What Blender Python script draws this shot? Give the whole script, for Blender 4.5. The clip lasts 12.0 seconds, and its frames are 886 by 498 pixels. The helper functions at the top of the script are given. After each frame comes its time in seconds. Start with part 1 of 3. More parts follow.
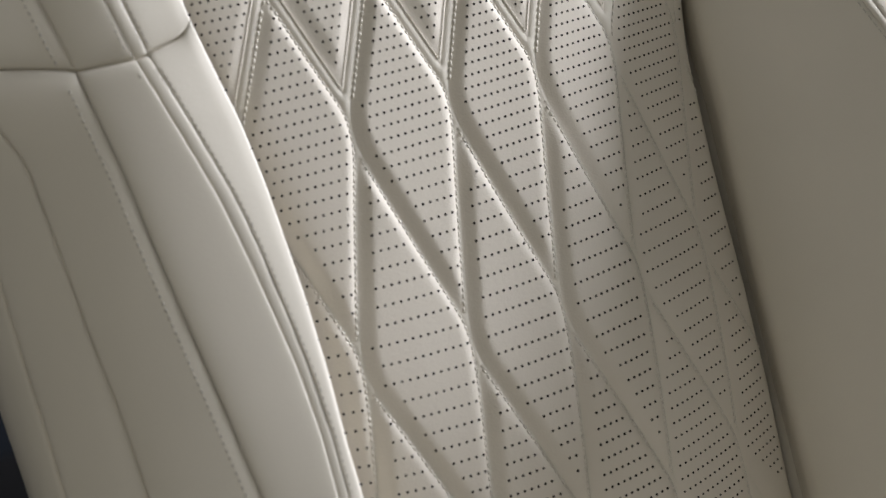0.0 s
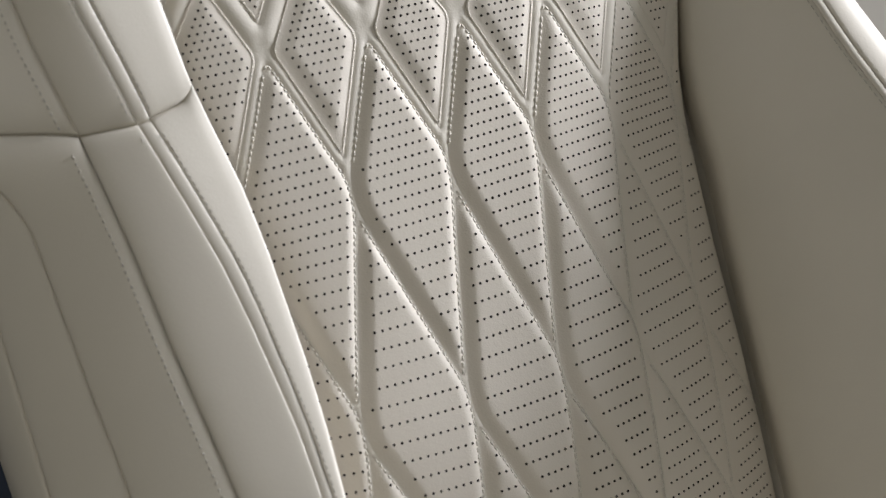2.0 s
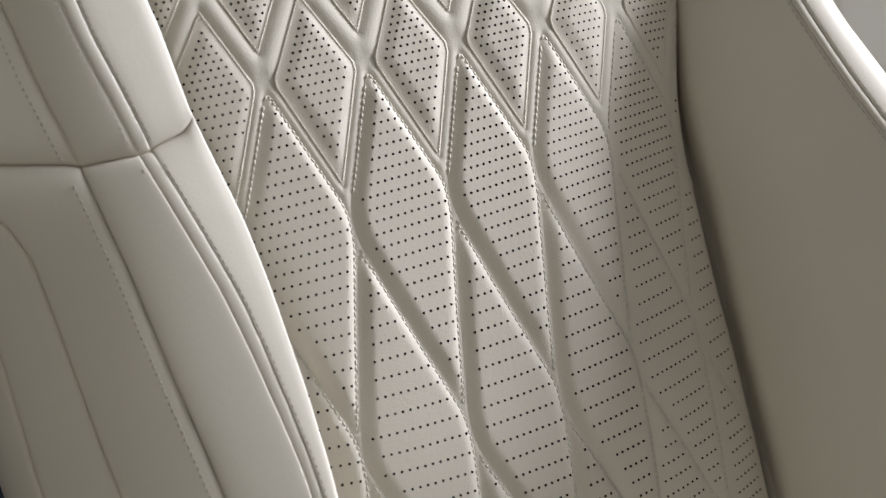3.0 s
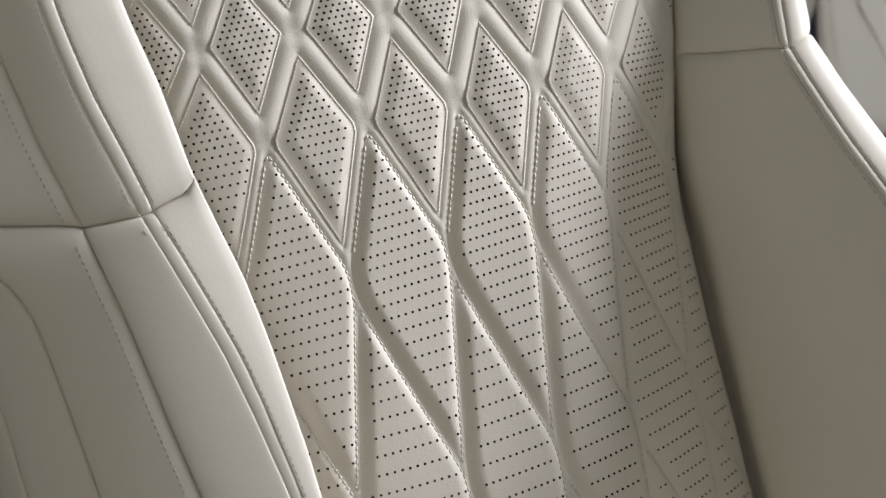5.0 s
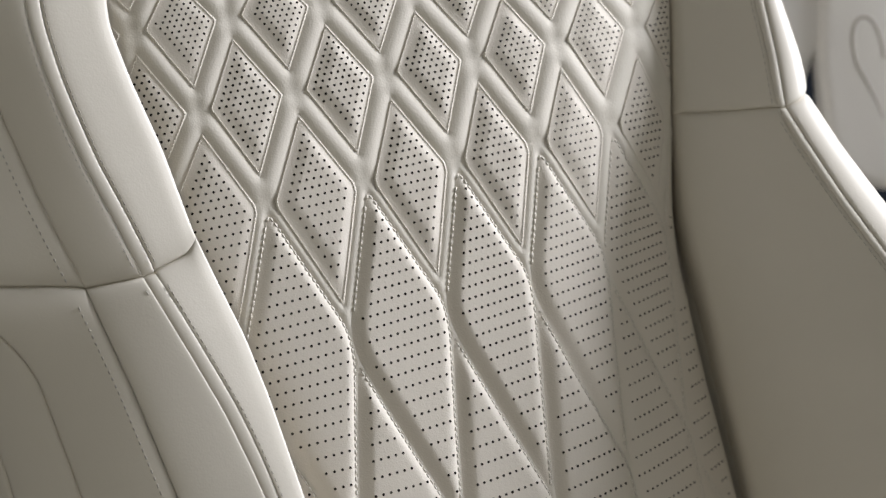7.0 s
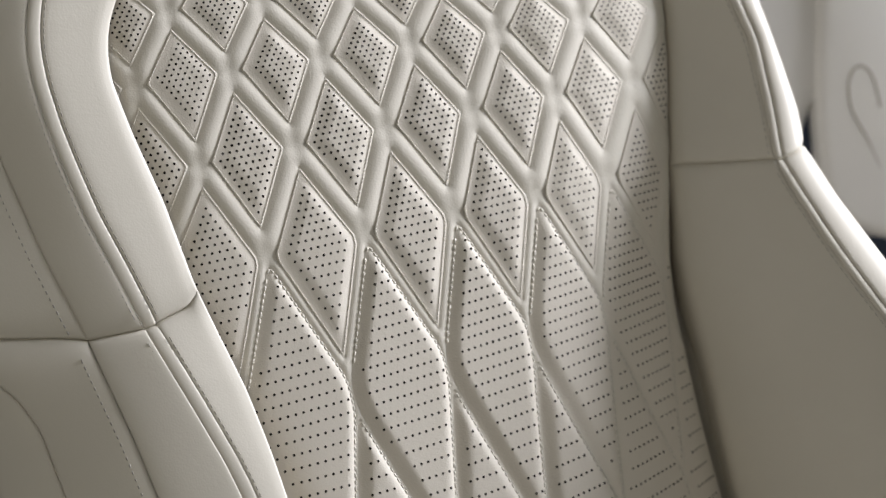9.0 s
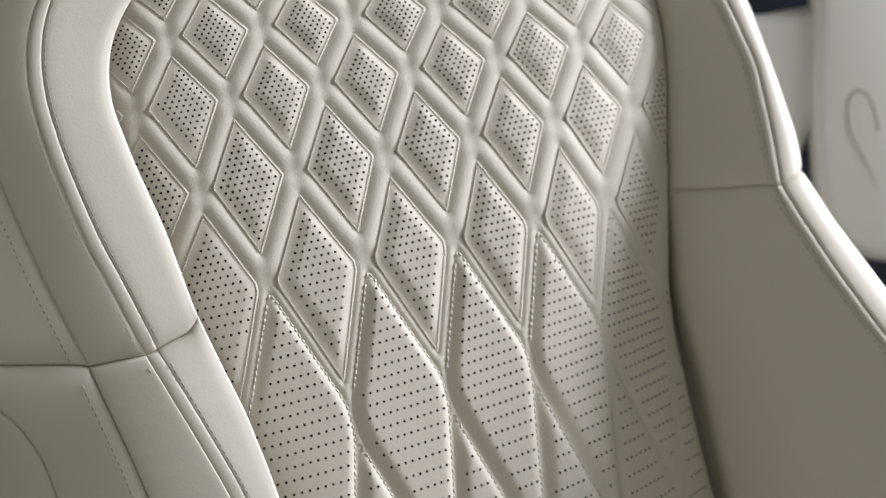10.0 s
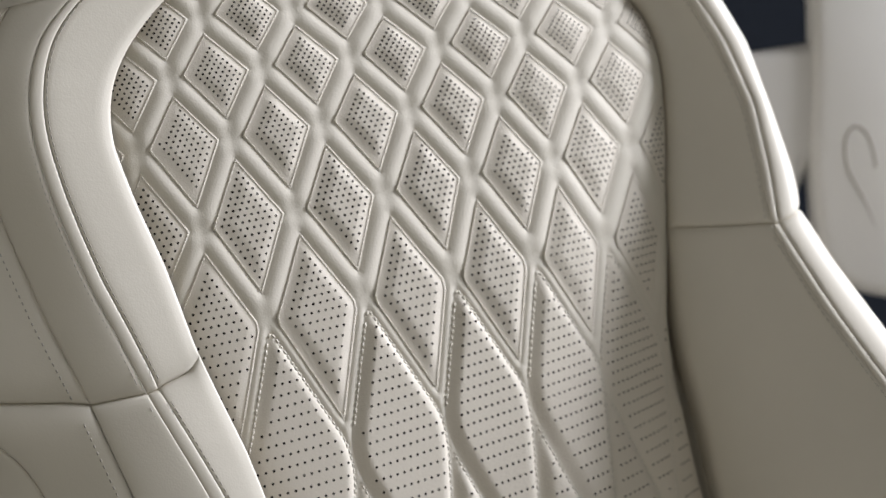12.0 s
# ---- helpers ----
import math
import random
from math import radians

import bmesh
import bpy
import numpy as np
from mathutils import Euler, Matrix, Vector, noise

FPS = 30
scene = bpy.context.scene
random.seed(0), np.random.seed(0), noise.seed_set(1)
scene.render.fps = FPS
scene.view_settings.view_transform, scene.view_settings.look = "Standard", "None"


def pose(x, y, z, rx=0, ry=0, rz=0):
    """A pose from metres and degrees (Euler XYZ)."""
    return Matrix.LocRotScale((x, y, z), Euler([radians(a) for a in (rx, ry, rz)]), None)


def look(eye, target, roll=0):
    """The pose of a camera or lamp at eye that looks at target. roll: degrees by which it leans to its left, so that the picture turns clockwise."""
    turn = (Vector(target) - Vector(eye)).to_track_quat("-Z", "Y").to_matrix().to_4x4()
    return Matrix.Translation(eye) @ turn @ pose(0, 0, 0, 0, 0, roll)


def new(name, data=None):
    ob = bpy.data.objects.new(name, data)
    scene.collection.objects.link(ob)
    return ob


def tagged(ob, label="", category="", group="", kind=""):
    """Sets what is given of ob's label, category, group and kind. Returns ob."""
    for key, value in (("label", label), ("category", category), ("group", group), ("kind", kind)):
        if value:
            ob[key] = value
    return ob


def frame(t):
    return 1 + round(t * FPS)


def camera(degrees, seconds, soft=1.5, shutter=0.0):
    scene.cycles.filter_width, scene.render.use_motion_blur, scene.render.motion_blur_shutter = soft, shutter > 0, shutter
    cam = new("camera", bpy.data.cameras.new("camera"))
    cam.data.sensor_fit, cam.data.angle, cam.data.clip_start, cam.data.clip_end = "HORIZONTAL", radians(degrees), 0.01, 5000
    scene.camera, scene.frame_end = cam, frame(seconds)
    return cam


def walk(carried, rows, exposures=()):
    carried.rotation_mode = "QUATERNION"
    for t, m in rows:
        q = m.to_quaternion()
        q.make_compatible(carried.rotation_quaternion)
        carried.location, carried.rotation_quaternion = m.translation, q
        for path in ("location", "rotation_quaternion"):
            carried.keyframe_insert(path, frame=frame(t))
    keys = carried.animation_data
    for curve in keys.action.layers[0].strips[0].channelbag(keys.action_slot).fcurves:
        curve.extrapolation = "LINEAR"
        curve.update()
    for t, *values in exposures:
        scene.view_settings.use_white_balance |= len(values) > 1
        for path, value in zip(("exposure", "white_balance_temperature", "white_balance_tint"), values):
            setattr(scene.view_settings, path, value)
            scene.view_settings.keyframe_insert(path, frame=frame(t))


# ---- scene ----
cam = camera(12.0, 12.0, soft=1.4)
cam.data.dof.use_dof = True
cam.data.dof.focus_distance = 2.552
cam.data.dof.aperture_fstop = 4.0
TURN = (60.26, 4.136, -20.6265)
ROWS = [
    (0.0, -0.7034, -2.1019, 2.0979), (0.5, -0.7029, -2.1031, 2.1088), (1.0, -0.7024, -2.1040, 2.1201),
    (1.5, -0.7018, -2.1048, 2.1307), (2.0, -0.7012, -2.1059, 2.1422), (2.5, -0.7007, -2.1069, 2.1524),
    (3.0, -0.6999, -2.1072, 2.1629), (5.0, -0.6969, -2.1086, 2.2042), (5.5, -0.6963, -2.1095, 2.2148),
    (6.0, -0.6956, -2.1103, 2.2263), (6.5, -0.6949, -2.1108, 2.2367), (7.0, -0.6942, -2.1111, 2.2463),
    (9.0, -0.6920, -2.1139, 2.2837), (9.5, -0.6914, -2.1143, 2.2929), (10.0, -0.6907, -2.1146, 2.3021),
    (10.5, -0.6901, -2.1149, 2.3100), (11.0, -0.6896, -2.1153, 2.3175), (11.5, -0.6892, -2.1156, 2.3244),
    (12.0, -0.6889, -2.1163, 2.3301),
]
walk(cam, [(t, pose(x, y, z, *TURN)) for t, x, y, z in ROWS])

# ---- light ----
world = bpy.data.worlds.new("world")
scene.world = world
world.use_nodes = True
sky = world.node_tree.nodes.new("ShaderNodeTexSky")
sky.sky_type, sky.sun_disc = "NISHITA", False
sky.sun_elevation, sky.sun_rotation = radians(14), radians(90)
world.node_tree.nodes["Background"].inputs["Strength"].default_value = 0.05
world.node_tree.links.new(sky.outputs["Color"], world.node_tree.nodes["Background"].inputs["Color"])


def area_lamp(name, eye, target, width, height, watts, color):
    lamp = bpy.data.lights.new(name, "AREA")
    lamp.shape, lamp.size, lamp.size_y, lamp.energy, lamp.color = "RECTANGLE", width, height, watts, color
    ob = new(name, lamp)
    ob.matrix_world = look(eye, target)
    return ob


# key light from the right; the wall opening around it is unseen
area_lamp("side_window_light", (4.9, -0.36, 2.84), (0.0, 0.05, 1.0), 1.7, 0.85, 578, (0.915, 0.93, 1.0))
# added fill from the front left; no such source is seen
area_lamp("front_fill_light", (-1.8, -3.5, 2.4), (0.0, 0.0, 1.0), 1.05, 1.2, 20.8, (1.0, 0.925, 0.74))
scene.view_settings.exposure = 0.0

# ---- materials ----


def material(name, color, rough, metal=0.0):
    mat = bpy.data.materials.new(name)
    mat.use_nodes = True
    b = mat.node_tree.nodes["Principled BSDF"]
    b.inputs["Base Color"].default_value = (*color, 1)
    b.inputs["Roughness"].default_value = rough
    b.inputs["Metallic"].default_value = metal
    b.inputs["Specular IOR Level"].default_value = 0.28
    return mat, mat.node_tree, b


def leather(name, color, rough=0.46, grain=900.0, depth=0.00012, tone=0.04, sheen=0.28):
    """Soft pigmented leather: pebble grain, fine creases and slight clouding of colour and gloss."""
    mat, tree, b = material(name, color, rough)
    b.inputs["Specular IOR Level"].default_value = sheen
    nodes, links = tree.nodes, tree.links
    where = nodes.new("ShaderNodeTexCoord")
    cells = nodes.new("ShaderNodeTexVoronoi")
    cells.feature, cells.inputs["Scale"].default_value = "F1", grain
    warp = nodes.new("ShaderNodeTexNoise")
    warp.inputs["Scale"].default_value, warp.inputs["Detail"].default_value = grain * 0.35, 4
    crease = nodes.new("ShaderNodeTexNoise")
    crease.inputs["Scale"].default_value, crease.inputs["Detail"].default_value, crease.inputs["Distortion"].default_value = 170, 6, 1.6
    cloud = nodes.new("ShaderNodeTexNoise")
    cloud.inputs["Scale"].default_value, cloud.inputs["Detail"].default_value = 14, 3
    for n in (cells, warp, crease, cloud):
        links.new(where.outputs["Object"], n.inputs["Vector"])
    add = nodes.new("ShaderNodeMath")
    add.operation, add.inputs[1].default_value = "MULTIPLY_ADD", 0.8
    links.new(warp.outputs["Fac"], add.inputs[0])
    links.new(cells.outputs["Distance"], add.inputs[2])
    add2 = nodes.new("ShaderNodeMath")
    add2.operation, add2.inputs[1].default_value = "MULTIPLY_ADD", 1.5
    links.new(crease.outputs["Fac"], add2.inputs[0])
    links.new(add.outputs[0], add2.inputs[2])
    bump = nodes.new("ShaderNodeBump")
    bump.inputs["Strength"].default_value, bump.inputs["Distance"].default_value = 0.55, depth
    links.new(add2.outputs[0], bump.inputs["Height"])
    links.new(bump.outputs["Normal"], b.inputs["Normal"])
    mix = nodes.new("ShaderNodeMix")
    mix.data_type = "RGBA"
    mix.inputs["A"].default_value = (*[c * (1 - tone) for c in color], 1)
    mix.inputs["B"].default_value = (*[min(1, c * (1 + tone)) for c in color], 1)
    links.new(cloud.outputs["Fac"], mix.inputs["Factor"])
    links.new(mix.outputs["Result"], b.inputs["Base Color"])
    gloss = nodes.new("ShaderNodeMapRange")
    gloss.inputs["To Min"].default_value, gloss.inputs["To Max"].default_value = rough - 0.06, rough + 0.06
    links.new(crease.outputs["Fac"], gloss.inputs["Value"])
    links.new(gloss.outputs["Result"], b.inputs["Roughness"])
    return mat


CREAM = (0.685, 0.637, 0.563)
PAD = leather("perforated_leather", CREAM, 0.68, 1000, 0.00016)
BAND = leather("smooth_leather", (0.675, 0.635, 0.56), 0.62, 900, 0.00011)
SIDE = leather("bolster_leather", (0.66, 0.622, 0.548), 0.5, 800, 0.00006, sheen=0.42)
THREAD = material("cream_thread", (0.70, 0.665, 0.60), 0.7)[0]
TAUPE = material("taupe_thread", (0.36, 0.338, 0.30), 0.8)[0]
SAND = material("sand_thread", (0.44, 0.415, 0.37), 0.8)[0]
# dark tone stands for the shadow line along the pale raised seam
PIPING = material("shadow_toned_piping", (0.22, 0.205, 0.18), 0.7)[0]
PIT = material("perforation_inside", (0.035, 0.03, 0.026), 0.9)[0]
# the same cream leather, darkened in its colour for the shade it stands in
SHADED = leather("shaded_leather", (0.40, 0.387, 0.36), 0.6, 800, 0.00006)
SHELL = leather("shell_vinyl", (0.45, 0.43, 0.39), 0.5, 500, 0.0001)


def carpet(name, color, scale):
    mat, tree, b = material(name, color, 0.95)
    n = tree.nodes.new("ShaderNodeTexNoise")
    n.inputs["Scale"].default_value, n.inputs["Detail"].default_value = scale, 5
    m = tree.nodes.new("ShaderNodeMix")
    m.data_type = "RGBA"
    m.inputs["A"].default_value = (*[c * 0.6 for c in color], 1)
    m.inputs["B"].default_value = (*[c * 1.4 for c in color], 1)
    tree.links.new(n.outputs["Fac"], m.inputs["Factor"])
    tree.links.new(m.outputs["Result"], b.inputs["Base Color"])
    bump = tree.nodes.new("ShaderNodeBump")
    bump.inputs["Strength"].default_value, bump.inputs["Distance"].default_value = 0.5, 0.003
    tree.links.new(n.outputs["Fac"], bump.inputs["Height"])
    tree.links.new(bump.outputs["Normal"], b.inputs["Normal"])
    return mat


FLOOR = carpet("dark_carpet", (0.012, 0.012, 0.014), 400)
WALL = carpet("grey_plaster", (0.159, 0.157, 0.145), 60)
TRIM = carpet("navy_trim", (0.012, 0.016, 0.024), 200)

# ---- room: unseen walls and ceiling, added; their grey sets the bounced light ----

def box(bm, lo, hi):
    m = Matrix.Translation([(a + b) / 2 for a, b in zip(lo, hi)]) @ Matrix.Diagonal([b - a for a, b in zip(lo, hi)] + [1])
    bmesh.ops.create_cube(bm, size=1, matrix=m)


def setting(name, boxes, mat, label, category):
    bm = bmesh.new()
    for lo, hi in boxes:
        box(bm, lo, hi)
    me = bpy.data.meshes.new(name)
    bm.to_mesh(me), bm.free()
    me.materials.append(mat)
    return tagged(new(name, me), label, category, kind="structure")


def wall_with_opening(a0, a1, z0, z1, lo, hi):
    """Boxes of a wall from lo to hi along one axis with an opening a0..a1, z0..z1."""
    return [((lo, 0.0), (a0, 3.9)), ((a1, 0.0), (hi, 3.9)), ((a0, 0.0), (a1, z0)), ((a0, z1), (a1, 3.9))]


setting("floor", [((-3.2, -4.2, -0.1), (5.4, 2.2, 0.0))], FLOOR, "dark charcoal carpeted floor under the seats", "floor")
setting("ceiling", [((-3.2, -4.2, 3.9), (5.4, 2.2, 4.0))], WALL, "plain grey ceiling above the seats", "ceiling")
setting("wall_west", [((-2.6, -4.0, 0.0), (-2.4, 2.0, 3.9))], WALL, "plain grey side wall", "wall")
setting("wall_north", [((-2.4, 1.8, 0.0), (5.0, 2.0, 3.9))], WALL, "plain grey rear wall behind the seats", "wall")
setting("wall_east", [((5.0, a, z), (5.2, b, y)) for (a, z), (b, y) in wall_with_opening(-1.45, 0.75, 2.3, 3.6, -4.0, 2.0)], WALL, "unseen grey side wall with a wide opening for the side light", "wall")
# added wall; its opening only makes room for the fill lamp
setting("wall_south", [((a, -3.8, z), (b, -3.6, y)) for (a, z), (b, y) in wall_with_opening(-2.35, -0.65, 1.7, 3.1, -2.4, 5.0)], WALL, "unseen grey front wall with an opening for the fill lamp", "wall")

# ---- the seat ----
RECLINE, HEIGHT, BASE = radians(30), 0.95, Vector((0.0, -0.25, 0.0))
SR, CR = math.sin(RECLINE), math.cos(RECLINE)


def put(s, v, n):
    """Backrest coordinates (across, up along it, out of it) to the seat's own frame."""
    return Vector((s, v * SR - n * CR, HEIGHT + v * CR + n * SR)) - BASE


seat = tagged(new("car_seat"), "cream leather car seat with diamond-quilted perforated backrest", "car seat")
seat.location = BASE


def finish(name, verts, faces, mat, parent, label="", kind="", mats=None, flat=False):
    me = bpy.data.meshes.new(name)
    me.from_pydata(verts, [], faces)
    for m in (mat if isinstance(mat, (list, tuple)) else [mat]):
        me.materials.append(m)
    if mats is not None:
        me.polygons.foreach_set("material_index", mats)
    if not flat:
        me.polygons.foreach_set("use_smooth", [True] * len(me.polygons))
    me.update()
    ob = new(name, me)
    ob.parent = parent
    return tagged(ob, label, kind=kind)


def curve(points, width=0.006):
    """A smooth function through (v, value) pairs given from low to high v."""
    xs, ys = np.array(points, float).T
    grid = np.arange(-0.6, 0.5, 0.002)
    raw = np.interp(grid, xs, ys)
    lo, hi = (ys[1] - ys[0]) / (xs[1] - xs[0]), (ys[-1] - ys[-2]) / (xs[-1] - xs[-2])
    raw = np.where(grid < xs[0], ys[0] + (grid - xs[0]) * lo, raw)
    raw = np.where(grid > xs[-1], ys[-1] + (grid - xs[-1]) * hi, raw)
    k = np.exp(-0.5 * (np.arange(-20, 21) * 0.002 / width) ** 2)
    smooth = np.convolve(np.pad(raw, 20, mode="reflect", reflect_type="odd"), k / k.sum(), "valid")
    return lambda v: np.interp(v, grid, smooth)


# edges of the quilted insert
LEFT = curve([(-0.40, -0.104), (-0.222, -0.1103), (-0.191, -0.1122), (-0.15, -0.1130), (-0.105, -0.1157), (-0.0705, -0.1191), (-0.0357, -0.1226), (0.0045, -0.1285), (0.0395, -0.1368), (0.073, -0.1442), (0.127, -0.1505), (0.170, -0.1590), (0.2046, -0.1638), (0.2217, -0.1620), (0.2366, -0.1575), (0.2502, -0.1500), (0.2626, -0.1395), (0.274, -0.1263), (0.2841, -0.1125), (0.30, -0.085)], 0.005)
RIGHT = curve([(-0.40, 0.1548), (-0.177, 0.1550), (-0.097, 0.1560), (-0.013, 0.1588), (0.015, 0.1626), (0.0746, 0.1785), (0.1447, 0.1945), (0.170, 0.1990), (0.188, 0.1995), (0.205, 0.1958), (0.221, 0.1880), (0.24, 0.174), (0.27, 0.140)])
TOP = 0.335


ROLL = curve([(-0.40, 0.056), (-0.16, 0.049), (-0.10, 0.042), (0.0, 0.026), (0.08, 0.010), (0.20, 0.004), (0.30, 0.004)], 0.012)


def lay(s, v, n):
    """A place on the insert, whose flank rolls over into the gap beside the far bolster."""
    near = 1 - (float(RIGHT(v)) - s) / 0.10
    drop = float(ROLL(v)) * (max(0.0, near) ** 2 if near < 1 else 2 * near - 1)
    return put(s + 0.29 * drop, v, n - drop)


def base_height(s, v):
    """The padded insert without its quilting: slightly crowned, diving under the bolsters at its edges."""
    s, v = np.asarray(s, float), np.asarray(v, float)
    h = -0.004 - np.where(s < 0.027, 0.25, 0.6 - 0.4 * np.clip((v - 0.10) / 0.12, 0, 1)) * np.maximum(0, np.abs(s - 0.027) - 0.055) ** 2
    h = h + 0.010 * np.exp(-(((v + 0.19) / 0.09) ** 2))
    e = RIGHT(v) - s
    h = h - (0.010 - 0.18 * ROLL(v)) * np.exp(-np.maximum(e, 0) / 0.008) - 6.0 * np.maximum(0, -e)
    e = s - LEFT(v)
    dip = 0.0035 + 0.002 * np.clip((v - 0.02) / 0.13, 0, 1) + 0.006 * np.clip(-v / 0.12, 0, 1)
    return h - dip * np.exp(-np.maximum(e, 0) / 0.011) - 2.0 * np.maximum(0, -e - 0.004)


# lattice of the quilting, row by row: height, centre, pitch, change of pitch, half length of the shared seam, tilt, bend
LATTICE = {
    6: (0.3220, -0.0312, 0.0566, -0.0003, 0.0003, -0.150, 0.02), 5: (0.2905, -0.0312, 0.0567, -0.0003, 0.0003, -0.142, 0.02),
    4: (0.2585, -0.0312, 0.0568, -0.0003, 0.0003, -0.132, 0.02), 3: (0.2255, -0.0302, 0.0570, -0.0003, 0.0003, -0.106, 0.01),
    2: (0.1872, -0.0302, 0.0576, -0.0004, 0.0003, -0.0755, 0.00), 1: (0.1384, -0.0303, 0.0583, -0.0008, 0.0003, -0.038, -0.03),
    0: (0.0774, -0.0299, 0.0610, -0.0023, 0.002, -0.0138, 0.03), -1: (-0.0131, -0.0291, 0.0626, -0.0030, 0.0095, 0.060, 0.15),
    -2: (-0.1511, -0.0226, 0.0639, -0.0038, 0.0095, 0.0776, 0.62), -3: (-0.290, -0.005, 0.062, -0.0036, 0.0095, 0.11, 0.9),
    -4: (-0.52, 0.015, 0.070, -0.0036, 0.0095, 0.13, 0.9),
}


def node(row, a):
    """Upper and lower end of the short seam in which two quilting lines meet."""
    v, centre, pitch, change, half, tilt, bend = LATTICE[row]
    s = centre + (a - 1) * pitch + (a - 1) ** 2 * change
    v = v + tilt * s + bend * s * s
    return np.array((s, v + half)), np.array((s, v - half))


def clip(poly, point, inward):
    """Part of a convex polygon on the side of a line to which inward points."""
    out = []
    d = [float((p - point) @ inward) for p in poly]
    for i, p in enumerate(poly):
        q, a, b = poly[(i + 1) % len(poly)], d[i], d[(i + 1) % len(poly)]
        if a >= 0:
            out.append(p)
        if (a < 0) != (b < 0):
            out.append(p + (q - p) * a / (a - b))
    return out


def inward_normals(poly):
    """For a polygon in clockwise order: points, inward unit normals, lengths of its sides."""
    p = np.array(poly)
    e = np.roll(p, -1, 0) - p
    ln = np.linalg.norm(e, axis=1)
    return p, np.stack([e[:, 1], -e[:, 0]], 1) / np.maximum(ln, 1e-9)[:, None], ln


def inset(poly, widths):
    p, n, _ = inward_normals(poly)
    out = [q for q in p]
    for a, m, w in zip(p, n, widths):
        out = clip(out, a + m * w, m)
        if len(out) < 3:
            return []
    return out


def depth_in(poly, pts):
    p, n, ln = inward_normals(poly)
    k = ln > 1e-7
    return ((pts[:, None, :] - p[k][None]) * n[k][None]).sum(-1).min(1)


def rounded(poly, reach):
    """Corners cut and eased, by at most reach metres."""
    out = []
    for i, p in enumerate(poly):
        a, b = poly[i - 1], poly[(i + 1) % len(poly)]
        u, w = a - p, b - p
        la, lb = np.linalg.norm(u), np.linalg.norm(w)
        r = min(reach, 0.45 * la, 0.45 * lb)
        pa, pb = p + u / la * r, p + w / lb * r
        for t in (0, 0.33, 0.67, 1):
            out.append((1 - t) ** 2 * pa + 2 * t * (1 - t) * p + t * t * pb)
    return out


def resample(poly, step):
    out = []
    for i, p in enumerate(poly):
        q = poly[(i + 1) % len(poly)]
        k = max(1, int(round(np.linalg.norm(q - p) / step)))
        out += [p + (q - p) * j / k for j in range(k)]
    return out


def cells():
    for r in range(-3, 6):
        for k in range(-4, 14):
            a = k / 2
            if (r % 2 == 0) == (a % 1 == 0):
                continue
            top, bot = node(r + 1, a)[1], node(r - 1, a)[0]
            (rt, rb), (lt, lb) = node(r, a + 0.5), node(r, a - 0.5)
            yield r, [top, rt, rb, bot, lb, lt], a


def trimmed(poly, margin_l, margin_r):
    for edge, sign, margin in ((LEFT, 1, margin_l), (RIGHT, -1, margin_r)):
        vs = [p[1] for p in poly]
        v0, v1 = min(vs), max(vs)
        a, b = np.array((edge(v0), v0)), np.array((edge(v1), v1))
        t = b - a
        n = np.array((t[1], -t[0])) * sign / np.linalg.norm(t)
        mid = np.array((edge((v0 + v1) / 2), (v0 + v1) / 2))
        a = a + n * min(0, float((mid - a) @ n))
        poly = clip(poly, a - n * margin, n)
        if len(poly) < 3:
            return []
    return poly


pads = []
for r, poly, column in cells():
    if r >= 1:
        w = [0.0062] * 6
    elif r == 0:
        w = [0.0062, 0.0062, 0.0046, 0.0046, 0.0062, 0.0062]
    else:
        w = [0.0005] * 6
    whole = inset(poly, w)
    whole = [p for i, p in enumerate(whole) if np.linalg.norm(p - whole[i - 1]) > 4e-4]
    whole = rounded(whole, 0.0007 if r >= 0 else 0.008)
    poly = trimmed(whole, 0.008, 0.003)
    poly = [p for i, p in enumerate(poly) if np.linalg.norm(p - poly[i - 1]) > 2e-4]
    if len(poly) < 3:
        continue
    _, _, ln = inward_normals(poly)
    area = 0.5 * abs(sum(p[0] * q[1] - p[1] * q[0] for p, q in zip(poly, poly[1:] + poly[:1])))
    if area < 2.5e-5 or min(p[1] for p in poly) > TOP or max(p[1] for p in poly) < -0.40:
        continue
    pads.append((r, poly, column, whole))


def sides(poly, pts):
    """Distances of points inside a panel to its right-hand and to its left-hand sides."""
    p, n, ln = inward_normals(poly)
    d = ((pts[:, None, :] - p[None]) * n[None]).sum(-1)
    d[:, ln < 1e-7] = 1.0
    right, left = n[:, 0] < 0, n[:, 0] >= 0
    return np.maximum(0, d[:, right].min(1) if right.any() else 1.0), np.maximum(0, d[:, left].min(1) if left.any() else 1.0)


